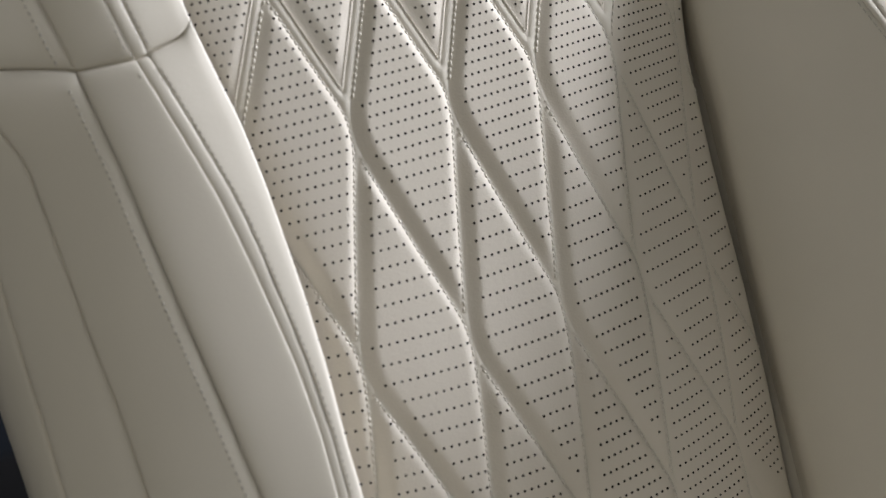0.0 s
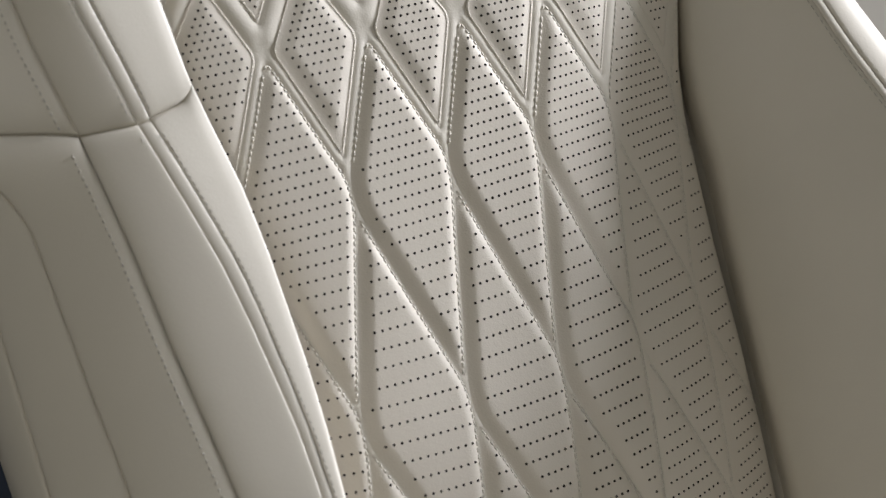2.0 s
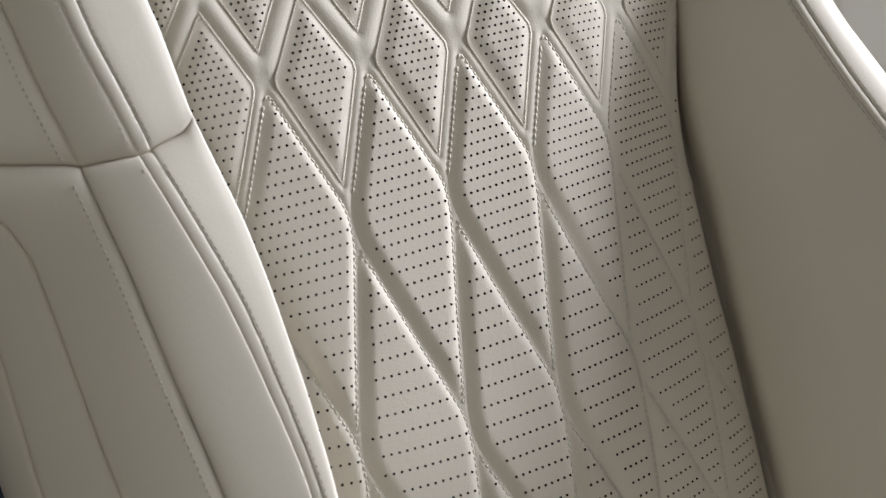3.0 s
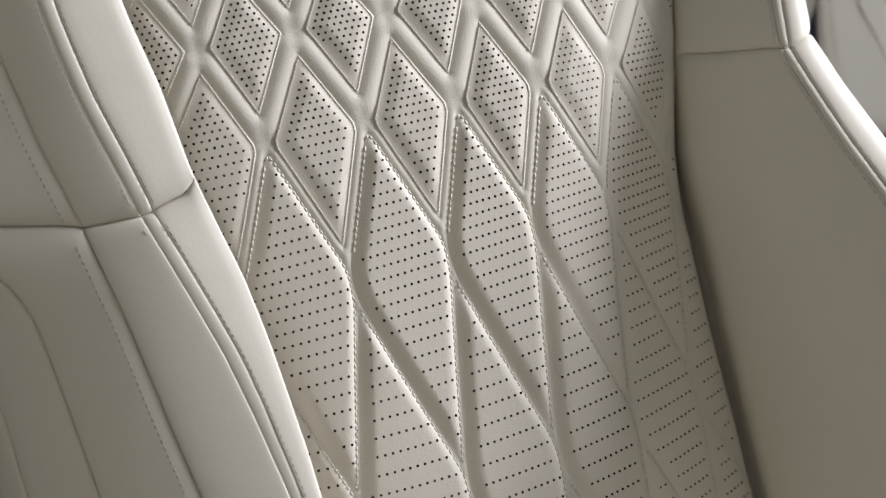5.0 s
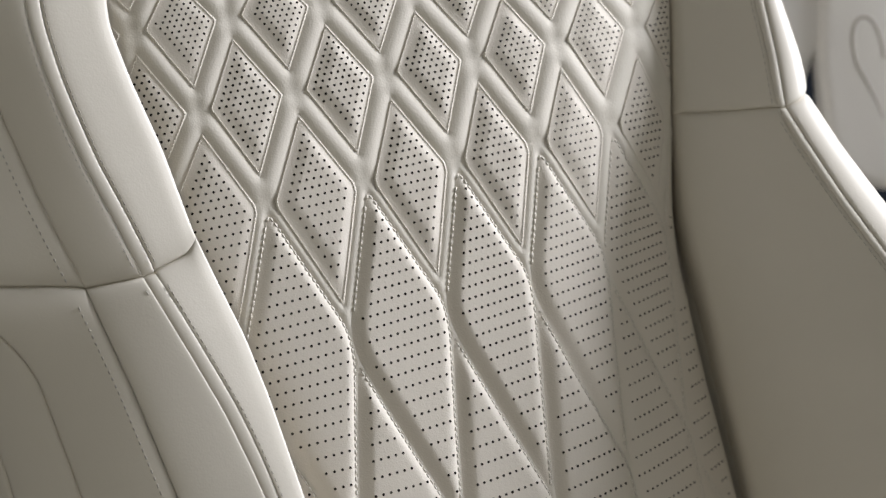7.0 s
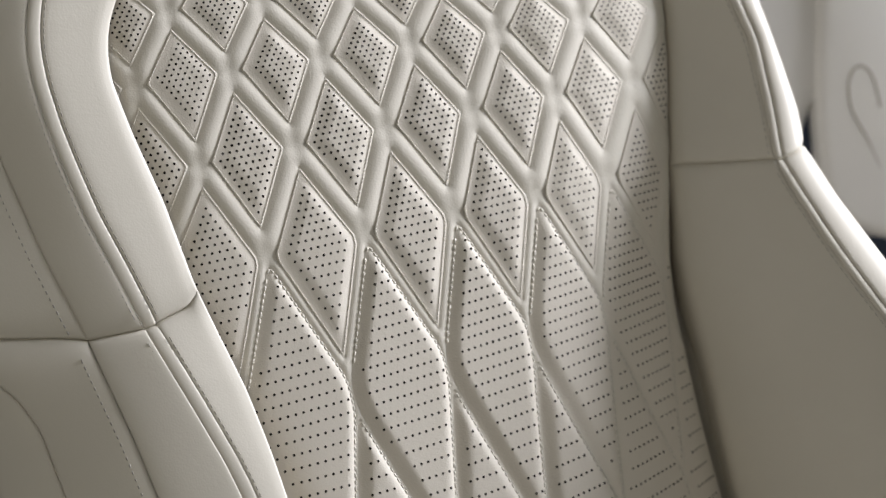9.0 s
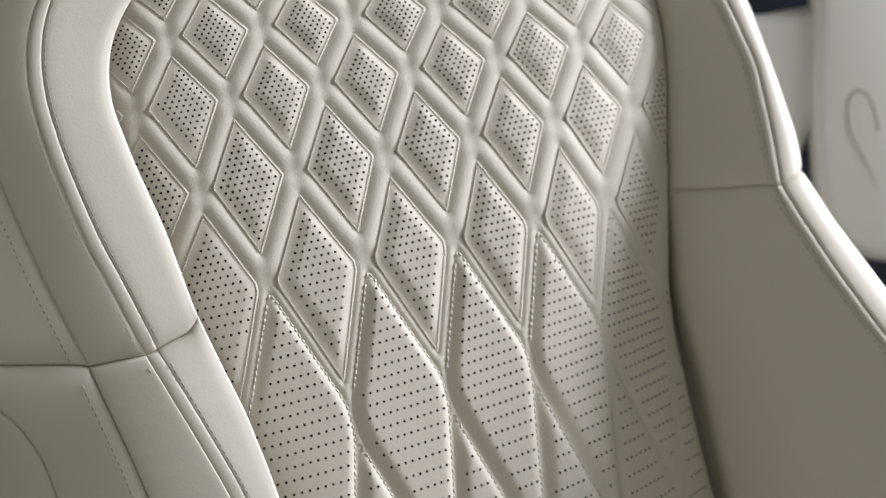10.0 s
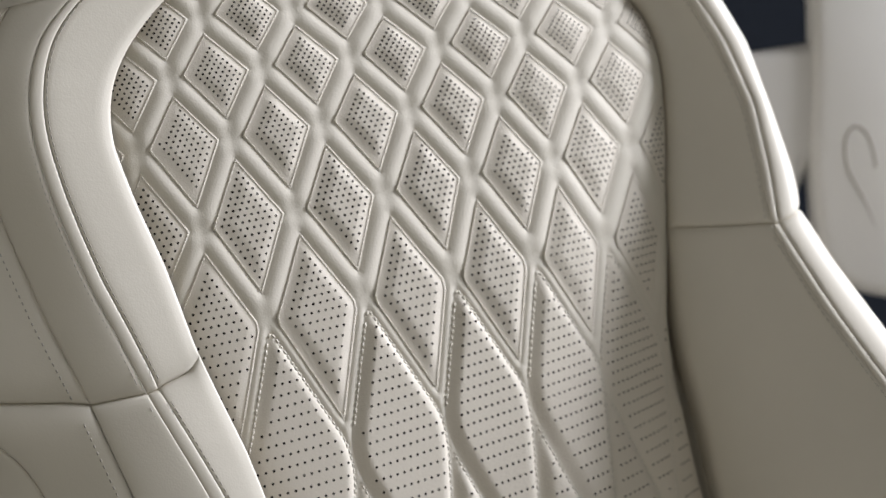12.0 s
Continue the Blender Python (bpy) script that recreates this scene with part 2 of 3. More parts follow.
def pad_relief(r, poly, pts):
    """Padding of a quilted panel: a broad ramp up from its left-hand sides, a short round shoulder at its right-hand ones."""
    right, left = sides(poly, pts)
    d = np.minimum(right, left)
    calm = 1 - (0.6 if r < 0 else 0.15) * np.clip((pts[:, 0] - 0.05) / 0.09, 0, 1) - 0.5 * np.clip((-0.055 - pts[:, 0]) / 0.06, 0, 1)
    start = 0.0022 if r >= 0 else 0.0
    ramp = np.clip((left - start) / (0.0105 if r >= 0 else 0.0095), 0, 1)
    ramp = 0.45 * ramp + 0.55 * ramp * ramp * (3 - 2 * ramp)
    round_off = 1 - (1 - np.clip((right - start) / (0.0075 if r >= 0 else 0.0065), 0, 1)) ** 2
    if r >= 0:
        rim = -0.0004 + 0.0004 * np.clip(d / 0.0010, 0, 1) ** 0.6 - 0.00014 * np.exp(-(((d - 0.0022) / 0.0006) ** 2))
        return rim + 0.0018 * calm * ramp * round_off
    groove = 0.0004 * (1 - 0.8 * np.clip((pts[:, 0] - 0.05) / 0.07, 0, 1)) * np.exp(-(((right - 0.0010) / 0.0006) ** 2))
    return -0.0008 - groove + 0.0031 * calm * ramp * round_off


# perforations: rows that close up towards the top, fourteen to each step of the lattice
PER = 14
ROW_IDS = sorted(LATTICE)
RISE = curve([(-0.20, -0.385), (-0.15, -0.290), (-0.125, -0.2285), (-0.1125, -0.193), (-0.10, -0.152), (-0.0875, -0.111), (-0.075, -0.0745), (-0.0625, -0.0425),
              (-0.05, -0.0145), (-0.025, 0.034), *[(r / 20, LATTICE[r][0]) for r in range(7)]], 0.008)
SHAPE = [curve([(r / 20, LATTICE[r][c]) for r in ROW_IDS], 0.008) for c in (1, 2, 3, 5, 6)]


def perforations(row, a):
    out = []
    for i in range(1, PER):
        for j in range(1, PER):
            x, y = a + (i - j) / (2 * PER), (row + 1 - (i + j) / PER) / 20
            v, centre, pitch, change, tilt, bend = (float(f(y)) for f in (RISE, *SHAPE))
            s = centre + (x - 1) * pitch + (x - 1) ** 2 * change
            out.append((s, v + tilt * s + bend * s * s))
    return np.array(out)


RING = np.array([(math.cos(math.tau * i / 8), math.sin(math.tau * i / 8)) for i in range(8)])
from mathutils.geometry import delaunay_2d_cdt


def triangulate(points, edges):
    vs, _, fs, _, _, _ = delaunay_2d_cdt([Vector(p) for p in points], edges, [], 0, 1e-7)
    return np.array([(p.x, p.y) for p in vs]), np.array([f for f in fs])


def loop(start, count):
    return [(start + i, start + (i + 1) % count) for i in range(count)]


def stitches(name, poly, within, pitch, length, radius, height, parent, closed=True, mat=None, low=None, place=lay):
    """Short raised threads along a line."""
    p = np.array(resample(poly, 0.0004) if closed else poly)
    seg = np.linalg.norm(np.roll(p, -1, 0) - p, axis=1)
    if not closed:
        seg[-1] = 0
    at = np.concatenate([[0], np.cumsum(seg)])
    p2 = np.concatenate([p, p[:1] if closed else p[-1:]])
    verts, faces = [], []
    count = int(at[-1] / pitch)
    for i in range(count):
        c = (i + 0.5) * pitch
        mid = np.array([np.interp(c + o * length / 2, at, p2[:, j]) for o in (-1, 1) for j in (0, 1)]).reshape(2, 2)
        ends = [place(q[0], q[1], height(q[0], q[1])) for q in mid]
        axis = ends[1] - ends[0]
        if within and not (LEFT(mid[0][1]) - 0.003 < mid[0][0] < RIGHT(mid[0][1]) + 0.001):
            continue
        if axis.length < length * 0.5 or (low is not None and mid[1][1] > mid[0][1] and mid[0][1] < low):
            continue
        axis.normalize()
        up = put(0, 0, 1) - put(0, 0, 0)
        side = axis.cross(up).normalized()
        lift = side.cross(axis)
        b = len(verts)
        for t, w in ((0.0, 0.45), (0.2, 0.9), (0.5, 1.0), (0.8, 0.9), (1.0, 0.45)):
            o = ends[0].lerp(ends[1], t) + lift * radius * (0.7 * math.sin(math.pi * t) - 0.45)
            for a in range(6):
                g = math.tau * a / 6
                verts.append(o + (side * math.cos(g) + lift * math.sin(g)) * radius * w)
        for j in range(4):
            for a in range(6):
                faces.append((b + j * 6 + a, b + j * 6 + (a + 1) % 6, b + j * 6 + 6 + (a + 1) % 6, b + j * 6 + 6 + a))
        faces.append(tuple(b + 5 - a for a in range(6)))
        faces.append(tuple(b + 24 + a for a in range(6)))
    if verts:
        finish(name, verts, faces, mat or THREAD, parent, kind="stuff")


# the smooth bands between the quilted panels
pts, edges, marks = [], [], []
from mathutils.kdtree import KDTree
for r, poly, column, whole in pads:
    outline = resample(poly, 0.0022)
    edges += loop(len(pts), len(outline))
    pts += outline
    marks += resample(poly, 0.0006)
tree = KDTree(len(marks))
for i, p in enumerate(marks):
    tree.insert((p[0], p[1], 0), i)
tree.balance()
gx, gy = np.meshgrid(np.arange(-0.175, 0.212, 0.0018), np.arange(-0.41, TOP + 0.005, 0.0018))
gx = gx + (np.arange(gx.shape[0]) % 2)[:, None] * 0.0009
grid = np.stack([gx.ravel(), gy.ravel()], 1)
grid = grid[(grid[:, 0] > LEFT(grid[:, 1]) - 0.009) & (grid[:, 0] < RIGHT(grid[:, 1]) + 0.0035)]


seam = np.array([(RIGHT(v) + o, v) for v in np.arange(-0.41, TOP, 0.0016) for o in (-0.0016, -0.0004, 0.0006, 0.0018, 0.003)])
grid = np.concatenate([grid[grid[:, 0] < RIGHT(grid[:, 1]) - 0.0024], seam])


def outside_pads(p, slack):
    ok = np.ones(len(p), bool)
    for r, poly, column, whole in pads:
        lo, hi = np.min(poly, 0) - 0.002, np.max(poly, 0) + 0.002
        k = np.nonzero(((p > lo) & (p < hi)).all(1))[0]
        if len(k):
            ok[k[depth_in(poly, p[k]) > slack]] = False
    return ok


grid = grid[outside_pads(grid, -0.0007)]
pts += list(grid)
vs, fs = triangulate(pts, edges)
mid = vs[fs].mean(1)
keep = outside_pads(mid, 1e-6)
big = np.max(np.linalg.norm(vs[fs] - np.roll(vs[fs], 1, 1), axis=2), 1) < 0.012
keep &= big & (mid[:, 0] > LEFT(mid[:, 1]) - 0.010) & (mid[:, 0] < RIGHT(mid[:, 1]) + 0.0045)
fs = fs[keep]
far = np.array([tree.find((p[0], p[1], 0))[2] for p in vs])
z = base_height(vs[:, 0], vs[:, 1]) - 0.0005 + 0.0013 * (1 - (1 - np.clip(far / 0.0066, 0, 1)) ** 2)
for row in range(0, 7):
    for k in range(-4, 14):
        a = k / 2
        if (row % 2 == 0) == (a % 1 == 0):
            c = (node(row, a)[0] + node(row, a)[1]) / 2
            z -= 0.0017 * np.exp(-(((vs[:, 0] - c[0]) / 0.0062) ** 2) - ((vs[:, 1] - c[1]) / 0.0070) ** 2)
insert = finish("quilted_insert", [lay(p[0], p[1], h) for p, h in zip(vs, z)], [tuple(f) for f in fs], BAND, seat, "cream leather insert with padded bands between perforated diamonds")


for r, poly, column, whole in pads:
    outline = resample(poly, 0.0022)
    pts, edges = list(outline), loop(0, len(outline))
    lo, hi = np.min(poly, 0), np.max(poly, 0)
    margin = (0.0038, 0.0047) if r >= 0 else (0.0031, 0.0066)
    near = perforations(r, column)
    if np.mean(whole, 0)[0] > 0.10:
        margin = (margin[0], 0.0034)
    to_right, to_left = sides(whole, near)
    near = near[(to_right > margin[0]) & (to_left > margin[1]) & (depth_in(poly, near) > 0.0016)]
    near = near[near[:, 0] < RIGHT(near[:, 1]) - 0.0025] if len(near) else near
    near = near[near[:, 0] > LEFT(near[:, 1]) - 0.006] if len(near) else near
    hole = 0.00090 if r < 0 else 0.00088 if r < 2 else 0.00080
    hole *= 1 - 0.22 * min(1.0, max(0.0, (float(np.mean(whole, 0)[0]) - 0.05) / 0.07))
    for c in near:
        edges += loop(len(pts), 8)
        pts += [c + hole * q for q in RING]
    for w in ((0.0007, 0.0016, 0.0028) if r >= 0 else (0.0008, 0.0018, 0.0030)):
        ring = inset(poly, [w] * len(poly))
        if len(ring) > 2:
            pts += resample(ring, 0.0022)
    gx, gy = np.meshgrid(np.arange(lo[0], hi[0], 0.0024), np.arange(lo[1], hi[1], 0.0024))
    gx = gx + (np.arange(gx.shape[0]) % 2)[:, None] * 0.0012
    grid = np.stack([gx.ravel(), gy.ravel()], 1)
    grid = grid[(depth_in(poly, grid) > 0.0038) & (grid[:, 0] < RIGHT(grid[:, 1]) - 0.0024)]
    grid = np.concatenate([grid, seam[depth_in(poly, seam) > 0.0007]])
    if len(grid) and len(near):
        far = np.array([np.min(np.sum((near - g) ** 2, 1)) for g in grid]) > 0.0014 ** 2
        grid = grid[far]
    pts += list(grid)
    vs, fs = triangulate(pts, edges)
    mid = vs[fs].mean(1)
    keep = depth_in(poly, mid) > 1e-6
    if len(near):
        keep &= np.array([np.min(np.sum((near - m) ** 2, 1)) for m in mid]) > (0.93 * hole) ** 2
    fs = fs[keep]
    z = base_height(vs[:, 0], vs[:, 1]) + pad_relief(r, whole, vs)
    verts = [lay(p[0], p[1], h) for p, h in zip(vs, z)]
    faces, slot = [tuple(f) for f in fs], [0] * len(fs)
    # wall and floor of each perforation share one dark colour
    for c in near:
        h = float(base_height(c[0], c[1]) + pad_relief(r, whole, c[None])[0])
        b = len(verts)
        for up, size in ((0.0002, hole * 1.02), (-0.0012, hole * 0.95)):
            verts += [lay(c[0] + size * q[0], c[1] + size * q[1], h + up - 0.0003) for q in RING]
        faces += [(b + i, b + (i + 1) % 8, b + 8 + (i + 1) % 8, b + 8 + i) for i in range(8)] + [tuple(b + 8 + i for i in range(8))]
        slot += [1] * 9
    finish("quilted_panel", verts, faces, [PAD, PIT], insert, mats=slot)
    height = lambda s, v, r=r, whole=whole: float(base_height(s, v) + pad_relief(r, whole, np.array([[s, v]]))[0])
    if r >= 0:
        line = inset(whole, [0.0010] * len(whole))
        if len(line) > 2:
            stitches("stitching", line, True, 0.0023, 0.0022, 0.00030, lambda s, v: height(s, v) + 0.0001, insert)
    else:
        line = inset(whole, [0.0010] * len(whole))
        if len(line) > 2:
            stitches("stitching", line, True, 0.0041, 0.0034, 0.00066, lambda s, v: height(s, v) + 0.00045 - 0.0005 * min(1.0, max(0.0, (s - 0.06) / 0.05)), insert, low=0.0 if r == -1 else 1.0)

# ---- bolsters ----
def spline(ps, x):
    """A smooth curve through points, with tangents held short so that it never overshoots."""
    i = min(int(x), len(ps) - 2)
    t = x - i
    p = [np.array(ps[min(max(j, 0), len(ps) - 1)], float) for j in (i - 1, i, i + 1, i + 2)]

    def tangent(a, b, c):
        d, la, lc = c - a, np.linalg.norm(b - a), np.linalg.norm(c - b)
        return d / (np.linalg.norm(d) + 1e-9) * min(la or lc, lc or la)

    m0, m1 = tangent(p[0], p[1], p[2]), tangent(p[1], p[2], p[3])
    return (2 * t ** 3 - 3 * t * t + 1) * p[1] + (t ** 3 - 2 * t * t + t) * m0 + (3 * t * t - 2 * t ** 3) * p[2] + (t ** 3 - t * t) * m1


def bolster_panel(name, rails, x0, x1, v0, v1, seams, mat, parent, label="", across=14, step=0.003, puff=0.0020, fade=(2.1, 1.6), pinch=0.0022, spread=0.0045):
    """A stretched leather panel between two rails of a bolster, dipping into the seams named by seams (left, right, lower, upper)."""
    rows = max(4, int((max(v1(x0), v1(x1)) - min(v0(x0), v0(x1))) / step))
    es = np.linspace(0, 1, across + 1)
    es = 0.5 - 0.5 * np.cos(math.pi * es)
    et = np.linspace(0, 1, rows + 1)
    et = np.concatenate([[0, 0.15 / rows, 0.4 / rows], et[1:-1], [1 - 0.4 / rows, 1 - 0.15 / rows, 1]])
    verts, faces = [], []
    for t in et:
        for e in es:
            x = x0 + (x1 - x0) * e
            a, b = v0(x), v1(x)
            v = a + (b - a) * t
            ps = rails(v)
            s, n = spline(ps, x)
            s2, n2 = spline(ps, min(x + 0.02, len(ps) - 1.001))
            s1, n1 = spline(ps, max(x - 0.02, 0))
            tx, tn = s2 - s1, n2 - n1
            ln = math.hypot(tx, tn) or 1
            nx, nn = -tn / ln, tx / ln
            if nn < 0 and abs(nn) > 0.2:
                nx, nn = -nx, -nn
            wide = np.linalg.norm(spline(ps, x1) - spline(ps, x0))
            k = 0.0
            for flag, d, deep, soft in zip(seams, (e * wide, (1 - e) * wide, t * (b - a), (1 - t) * (b - a)), (puff, puff, pinch, pinch), (spread, spread, spread * 1.1, spread * 1.1)):
                if flag:
                    k -= deep * (math.exp(-d / soft) + 0.9 * math.exp(-d / 0.0006)) * (min(1.0, max(0.0, (x - fade[0]) / fade[1])) if deep == pinch else 1.0)
            edge = min([d for flag, d in zip(seams, (e * wide, (1 - e) * wide)) if flag] or [1.0])
            k += 0.0002 * math.exp(-edge / 0.006) * noise.noise(Vector((x0 * 7.0, v * 95.0, s * 20.0)))
            k += 0.0003 * noise.noise(Vector((s * 14.0, v * 9.0, x0)))
            verts.append(put(s + nx * k, v, n + nn * k))
    c = across + 1
    for j in range(len(et) - 1):
        for i in range(across):
            q = (j * c + i, j * c + i + 1, j * c + c + i + 1, j * c + c + i)
            faces.append(q)
    return finish(name, verts, faces, mat, parent, label)


SEAM_A = curve([(-0.40, -0.118), (-0.2234, -0.1210), (-0.1816, -0.1226), (-0.1433, -0.1269), (-0.1115, -0.1327), (-0.0725, -0.1402), (-0.0368, -0.1485), (0.0, -0.160), (0.0524, -0.1773), (0.0934, -0.1875), (0.1274, -0.1966), (0.1568, -0.2020), (0.1841, -0.2060), (0.2108, -0.2080), (0.2283, -0.2075), (0.2452, -0.2045), (0.2599, -0.1995), (0.2741, -0.1920), (0.2859, -0.1820), (0.2967, -0.1675), (0.302, -0.159)], 0.005)
SEAM_B = curve([(-0.40, -0.135), (-0.212, -0.1666), (-0.147, -0.178), (-0.0766, -0.191), (-0.01, -0.202), (0.0565, -0.216), (0.111, -0.2295), (0.168, -0.240), (0.23, -0.246), (0.27, -0.236), (0.302, -0.205)])
SEAM_C = curve([(-0.40, -0.205), (-0.1965, -0.2266), (-0.147, -0.2314), (-0.0945, -0.239), (-0.039, -0.2455), (0.010, -0.252), (0.0326, -0.262), (0.048, -0.276), (0.10, -0.282), (0.25, -0.278), (0.302, -0.245)])
SEAM_D = curve([(-0.40, -0.258), (-0.186, -0.268), (-0.158, -0.2696), (-0.105, -0.2738), (-0.05, -0.2772), (0.02, -0.284), (0.06, -0.292), (0.2, -0.294), (0.302, -0.262)])
SIDE_O = curve([(-0.40, -0.268), (-0.182, -0.2785), (-0.131, -0.2835), (0.0, -0.296), (0.06, -0.304), (0.2, -0.305), (0.302, -0.272)])


SWELL = curve([(-0.40, 0.050), (-0.20, 0.024), (-0.10, 0.012), (0.0, 0.004), (0.05, 0.0), (0.30, 0.0)], 0.012)


def left_rails(v):
    i, a, b, c, d, o = (float(f(v)) for f in (LEFT, SEAM_A, SEAM_B, SEAM_C, SEAM_D, SIDE_O))
    gap = i - a
    drop = 0.095 * max(0.0, gap - 0.010)
    rails = [(i - 0.045, -0.012), (i - 0.0004, 0.0100 - drop), (i - 0.0007, 0.0118 - drop), (i - min(0.008, 0.28 * gap), 0.0126 - 0.55 * drop), (a + min(0.0048, 0.2 * gap), 0.0130), (a - 0.004, 0.0123),
             (b + 0.0000, 0.0048 - 0.003 * min(1.0, max(0.0, (v - 0.05) / 0.12))), (c - 0.0020, -0.013), (d - 0.0048, -0.0335), (o - 0.0070, -0.066), (o + 0.004, -0.11), (o + 0.05, -0.14)]
    swell = float(SWELL(v))
    return [(s + 0.0020 - (0.29 * swell if k else 0.0), n - 0.007 + (swell if k else 0.0)) for k, (s, n) in enumerate(rails)]


def h_left(x):
    """Height of the seam across the left bolster."""
    return float(np.interp(x, [0, 2, 4, 5, 6, 7, 8, 11], [0.078, 0.0687, 0.0545, 0.0535, 0.0550, 0.0745, 0.082, 0.082]))


TOP_V, LOW_V = (lambda x: 0.302), (lambda x: -0.40)
LEFT_PANELS = ((0, 4, (0, 1)), (4, 5, (1, 1)), (5, 6, (1, 1)), (6, 11, (1, 0)))
for x0, x1, sides_on in LEFT_PANELS:
    bolster_panel("bolster_panel", left_rails, x0, x1, h_left, TOP_V, (*sides_on, 1, 0), SIDE, seat, "smooth cream leather upper bolster panel", across=40 if x0 == 6 else 20, puff=0.0014 if x0 != 4 else 0.0006, pinch=0.0034, spread=0.0065)
LEFT_PANELS = ((0, 4, (0, 1)), (4, 5, (1, 1)), (5, 6, (1, 1)), (6, 7, (1, 1)), (7, 8, (1, 1)), (8, 11, (1, 0)))
for x0, x1, sides_on in LEFT_PANELS:
    left = bolster_panel("bolster_panel", left_rails, x0, x1, LOW_V, h_left, (*sides_on, 0, 1), SIDE, seat, "smooth cream leather lower bolster panel", across=24, puff=0.0015 if x0 > 5 else 0.0006, pinch=0.0034, spread=0.0065)

SEAM_P = curve([(-0.40, 0.36), (-0.20, 0.335), (-0.0623, 0.2879), (-0.035, 0.2759), (-0.0106, 0.2655), (0.0062, 0.2589), (0.0386, 0.2475), (0.0606, 0.2406), (0.094, 0.2437), (0.1376, 0.2450), (0.18, 0.2370), (0.208, 0.2270), (0.25, 0.208), (0.302, 0.15)], 0.004)
EDGE_Q = curve([(-0.40, 0.395), (-0.20, 0.353), (-0.0227, 0.2975), (0.032, 0.2742), (0.063, 0.2640), (0.09, 0.2648), (0.128, 0.2618), (0.177, 0.2567), (0.205, 0.2478), (0.25, 0.225), (0.302, 0.165)], 0.004)
GAP = curve([(-0.4, 0.0165), (-0.05, 0.0148), (0.0, 0.0108), (0.07, 0.0026), (0.3, 0.001)], 0.01)


RIDGE = curve([(-0.4, 0.20), (-0.2, 0.145), (-0.12, 0.105), (-0.04, 0.068), (0.0, 0.051), (0.05, 0.033), (0.08, 0.024), (0.14, 0.011), (0.19, 0.000), (0.25, 0.002), (0.3, 0.003)], 0.012)


def right_rails(v):
    rise = float(RIDGE(v))
    c, p, q, g = float(RIGHT(v)), float(SEAM_P(v)) - 0.283 * (rise - 0.002), float(EDGE_Q(v)) - 0.283 * (rise - 0.002), float(GAP(v))
    c += g
    drop = float(ROLL(v))
    return [(c + 0.002 + 0.35 * drop, -0.06 - 1.2 * drop), (c + 0.001 + 0.16 * drop, -0.034 - 0.55 * drop), (c + 0.0032 + 0.3 * g, -0.0205 - 0.5 * g), (c * 0.5 + p * 0.5, -0.026 + (0.46 + 2.6 * drop) * (rise + 0.026)), (p - 0.004, rise - 0.002), (p + 0.002, rise),
            (p * 0.35 + q * 0.65, rise - 0.0009), (q, rise - 0.0118), (q + 0.001, rise - 0.05), (q - 0.012, -0.10), (q - 0.05, -0.13)]


def h_right(x):
    return float(np.interp(x, [0, 2, 4, 5, 7, 10], [0.0735, 0.0724, 0.0605, 0.0602, 0.0665, 0.07]))


for x0, x1, sl, sr in ((0, 4, 0, 1), (4, 5, 1, 1), (5, 10, 1, 0)):
    for up in (True, False):
        right = bolster_panel("bolster_panel", right_rails, x0, x1, h_right if up else LOW_V, TOP_V if up else h_right, (sl, sr, up, not up), SIDE, seat, "smooth cream leather bolster panel with piped edge",
                      across=24 if x0 != 4 else 8, puff=0.0012 if x0 != 4 else 0.0006, fade=(1.4, 0.5))


def bolster_thread(rails, x, offset, v0, v1, pitch, length, radius, parent, mat=None, lift=0.0002):
    pts, hs = [], []
    for v in np.arange(v0, v1, 0.001):
        ps = rails(v)
        a, b = spline(ps, x), spline(ps, x + 0.02)
        t = (b - a) / np.linalg.norm(b - a)
        q = a + t * offset
        pts.append(np.array((q[0], v)))
        hs.append(q[1])
    vv = np.array([p[1] for p in pts])
    stitches("stitching", pts, False, pitch, length, radius, lambda s, v: float(np.interp(v, vv, hs)) + lift, parent, closed=False, mat=mat or TAUPE, place=put)


for low, high in ((-0.40, 0.048), (0.060, 0.30)):
    bolster_thread(left_rails, 5, 0.0026, low, high, 0.0047, 0.0036, 0.00036, left, SAND, -0.00102)
    bolster_thread(left_rails, 4, -0.0022, low, high, 0.0047, 0.0036, 0.00034, left, TAUPE, -0.0007)
    bolster_thread(left_rails, 6, 0.0085, low, high, 0.0046, 0.0029, 0.00055, left, TAUPE, -0.00058 if high < 0.1 else -0.00082)
for low, high in ((-0.40, 0.057), (0.064, 0.30)):
    bolster_thread(right_rails, 4, -0.0022, low, high, 0.0048, 0.0034, 0.00030, right, SAND, -0.0001)
bolster_thread(right_rails, 5, 0.0028, -0.40, 0.055, 0.0048, 0.0030, 0.00024, right, THREAD, -0.00025)


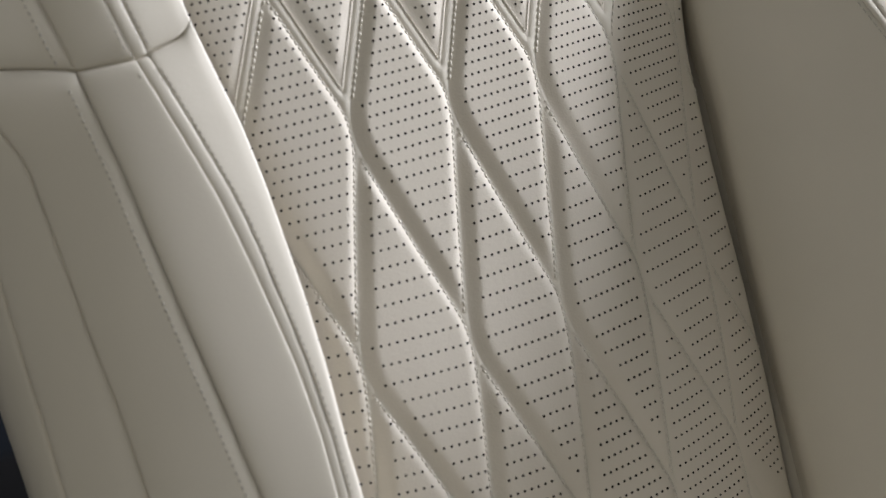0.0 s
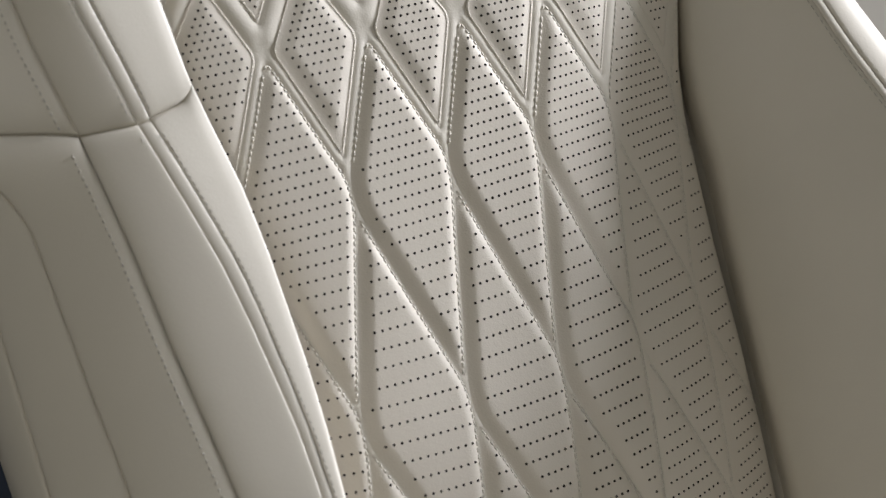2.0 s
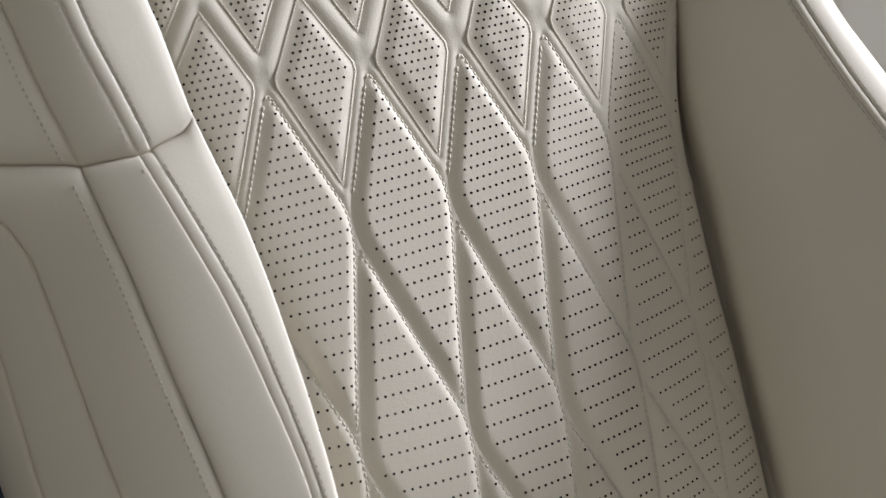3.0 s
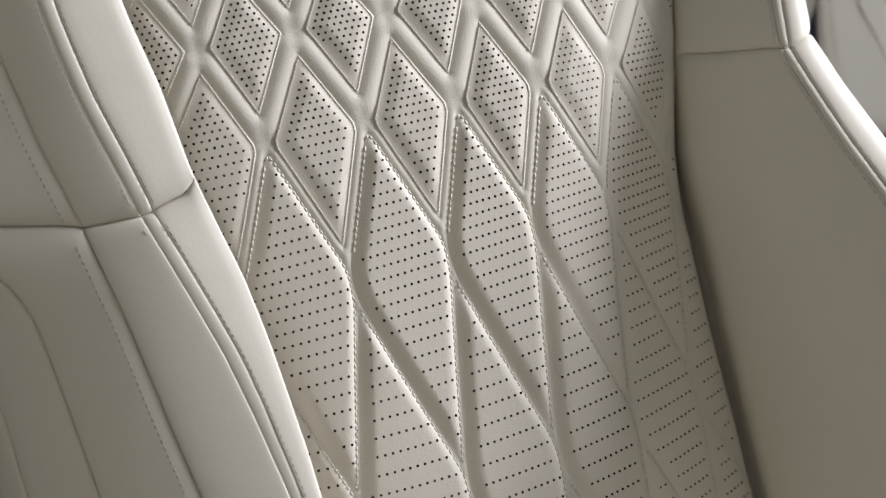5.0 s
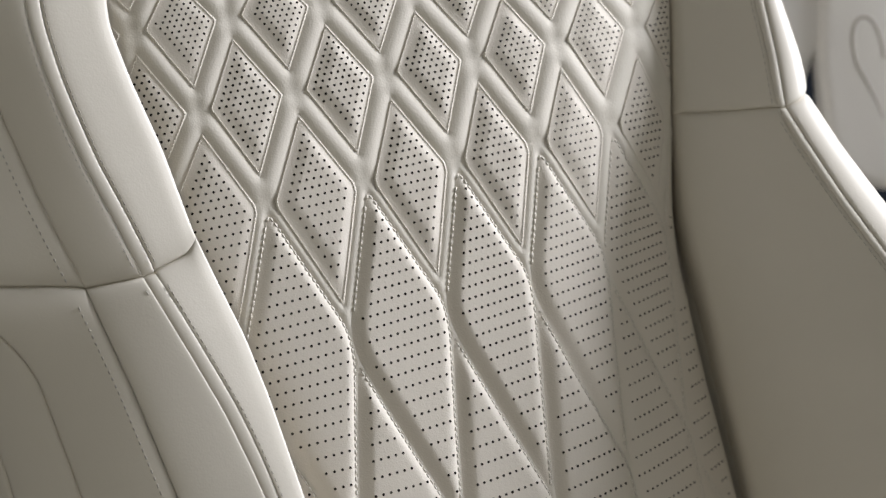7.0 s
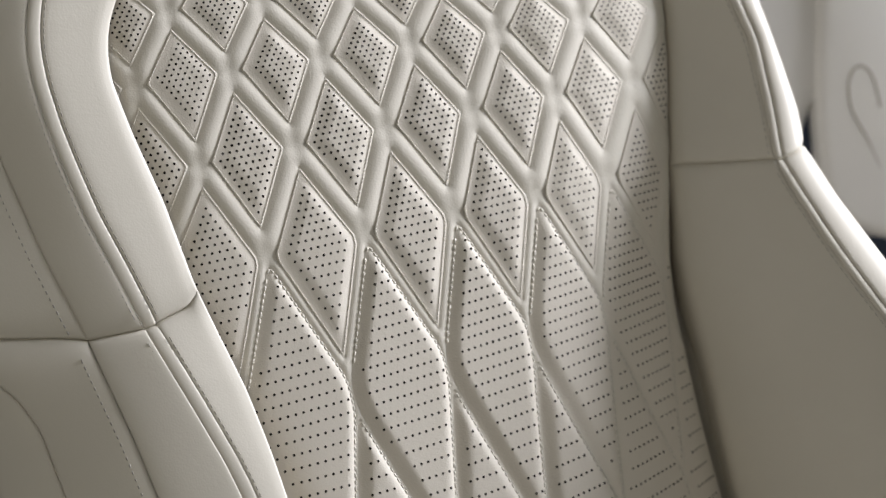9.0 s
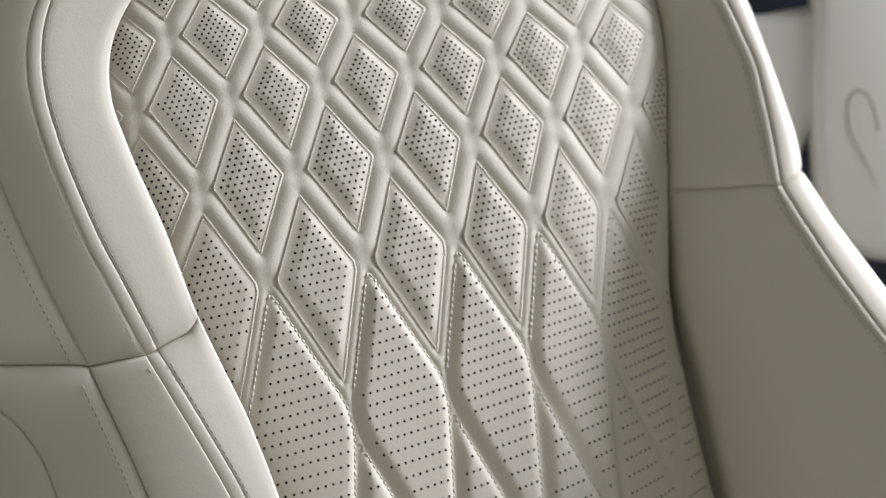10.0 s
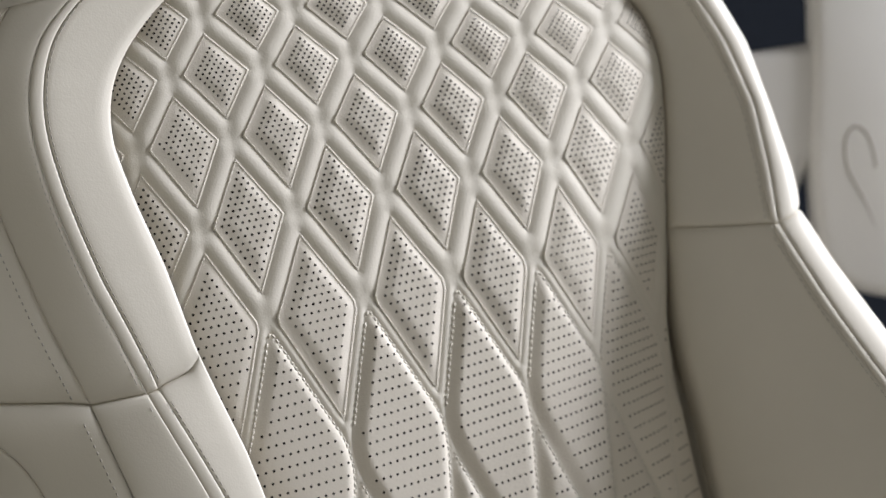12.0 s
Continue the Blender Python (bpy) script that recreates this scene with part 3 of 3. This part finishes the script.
# ---- the rest of the seat: top roll, shell, cushion and base ----
def slab(name, outline, n0, n1, bevel, mat, parent, label="", frame_of=put, cuts=()):
    """A padded slab from an outline in backrest coordinates."""
    bm = bmesh.new()
    lower = [bm.verts.new((s, v, n0)) for s, v in outline]
    upper = [bm.verts.new((s, v, n1)) for s, v in outline]
    k = len(outline)
    bm.faces.new(upper), bm.faces.new(lower[::-1])
    for i in range(k):
        bm.faces.new((lower[i], lower[(i + 1) % k], upper[(i + 1) % k], upper[i]))
    bmesh.ops.recalc_face_normals(bm, faces=bm.faces)
    bmesh.ops.bevel(bm, geom=list(bm.edges), offset=bevel, segments=5, profile=0.5, affect="EDGES", clamp_overlap=True)
    if cuts:
        bmesh.ops.triangulate(bm, faces=bm.faces)
    for v, axis in [(v, (0, 1, 0)) for v in cuts] + [(0.265 + 0.008 * i, (1, 0, 0)) for i in range(20) if cuts]:
        bmesh.ops.bisect_plane(bm, geom=bm.verts[:] + bm.edges[:] + bm.faces[:], plane_co=[v * a for a in axis], plane_no=axis)
    for p in bm.verts:
        p.co = frame_of(*p.co)
    bmesh.ops.recalc_face_normals(bm, faces=bm.faces)
    me = bpy.data.meshes.new(name)
    bm.to_mesh(me), bm.free()
    me.materials.append(mat)
    me.polygons.foreach_set("use_smooth", [True] * len(me.polygons))
    ob = new(name, me)
    ob.parent = parent
    return tagged(ob, label)


def arch(t):
    """Rails of the roll over the top, from the end of one side bolster to the other."""
    a, b = left_rails(0.302), right_rails(0.302)
    a = [a[i] for i in (0, 1, 2, 3, 4, 5, 6, 8, 9, 10)]
    b = [b[i] for i in (0, 1, 2, 3, 4, 5, 6, 8, 9, 10)]
    rise = 0.055 * math.sin(math.pi * t) ** 0.8
    return [(p[0] * (1 - t) + q[0] * t, 0.302 + rise * (0.55 + 0.05 * i), p[1] * (1 - t) + q[1] * t) for i, (p, q) in enumerate(zip(a, b))]


verts, faces = [], []
for j in range(41):
    rail = arch(j / 40)
    for i in range(37):
        verts.append(put(*spline(rail, i / 4)))
for j in range(40):
    for i in range(36):
        faces.append((j * 37 + i, j * 37 + i + 1, j * 37 + 38 + i, j * 37 + 37 + i))
finish("top_roll", verts, faces, SIDE, seat, "smooth cream leather roll over the top of the backrest")
slab("back_shell", [(-0.26, -0.42), (-0.285, 0.0), (-0.27, 0.26), (-0.16, 0.34), (0.10, 0.34), (0.20, 0.24), (0.24, 0.0), (0.30, -0.25), (0.33, -0.42)], -0.16, -0.07, 0.02, SHELL, seat, "grey moulded back shell")


def level(x, y, z):
    return Vector((x, y, z)) - BASE


slab("seat_cushion", [(-0.27, -0.78), (0.30, -0.78), (0.30, -0.10), (-0.27, -0.10)], 0.40, 0.56, 0.045, SIDE, seat, "smooth cream leather seat cushion", level)
slab("seat_base", [(-0.22, -0.68), (0.24, -0.68), (0.24, 0.05), (-0.22, 0.05)], 0.0, 0.41, 0.03, TRIM, seat, "dark trimmed seat base on the floor", level)

# ---- beyond the seat: the neighbouring seat and dark trim ----
other = tagged(new("car_seat"), "pale leather neighbouring car seat with curved piped seam", "car seat")
other.location = BASE
def turned(s, v, n):
    return put(s, v, n + 0.13 * (s - 0.34) - 2.0 * min(0.07, max(0.0, s - 0.355)) ** 2 - 0.9 * min(0.20, max(0.0, 0.17 - v)) ** 2)


slab("shoulder_panel", [(0.255, -0.010), (0.300, 0.040), (0.317, 0.066), (0.332, 0.0905), (0.352, 0.096), (0.360, 0.168), (0.300, 0.1722), (0.255, 0.175)], -0.160, -0.135, 0.010, SHADED, other, "cream leather shoulder panel with shade in its colour", turned, [0.175 - 0.006 * i for i in range(16)])
slab("backrest", [(0.40, 0.46), (0.357, 0.30), (0.3551, 0.1954), (0.3500, 0.1733), (0.3424, 0.140), (0.3345, 0.1113), (0.3290, 0.0812), (0.3262, 0.047), (0.3275, 0.025), (0.337, 0.007), (0.3511, -0.0035), (0.3647, -0.0100), (0.40, -0.022), (0.46, -0.045), (0.50, -0.10), (0.52, -0.5), (0.95, -0.5), (0.98, 0.1), (0.9, 0.42)], -0.152, -0.13, 0.006, SHADED, other, "", turned, [0.25 - 0.01 * i for i in range(29)])
slab("seat_cushion", [(0.42, -0.78), (0.95, -0.78), (0.95, -0.10), (0.42, -0.10)], 0.40, 0.56, 0.045, SIDE, other, "smooth cream leather seat cushion", level)
slab("seat_base", [(0.45, -0.68), (0.92, -0.68), (0.92, 0.05), (0.45, 0.05)], 0.0, 0.41, 0.03, TRIM, other, "dark trimmed seat base on the floor", level)
slab("back_shell", [(0.44, -0.42), (0.42, 0.0), (0.45, 0.38), (0.88, 0.38), (0.92, 0.0), (0.92, -0.42)], -0.30, -0.21, 0.02, SHELL, other, "grey moulded back shell")


def tube(name, points, radius, mat, parent, label=""):
    cu = bpy.data.curves.new(name, "CURVE")
    cu.dimensions, cu.bevel_depth, cu.bevel_resolution, cu.resolution_u = "3D", radius, 3, 8
    sp = cu.splines.new("NURBS")
    sp.points.add(len(points) - 1)
    for p, q in zip(sp.points, points):
        p.co = (*q, 1)
    sp.use_endpoint_u, sp.order_u = True, 4
    cu.materials.append(mat)
    ob = new(name, cu)
    ob.parent = parent
    return tagged(ob, label)


tube("piping", [turned(s + 0.001, v, -0.1311) for s, v in ((0.3715, 0.076), (0.3722, 0.090), (0.3690, 0.1055), (0.3590, 0.1075), (0.3520, 0.097), (0.3512, 0.080), (0.3546, 0.070), (0.3605, 0.055), (0.3694, 0.0161), (0.380, -0.03))], 0.0016, PIPING, other, "curved piping toned dark as its shadow line")
setting("trim", [((-0.2, 0.75, 0.3), (1.6, 0.8, 2.2))], TRIM, "dark navy trim panel behind the seats", "trim")
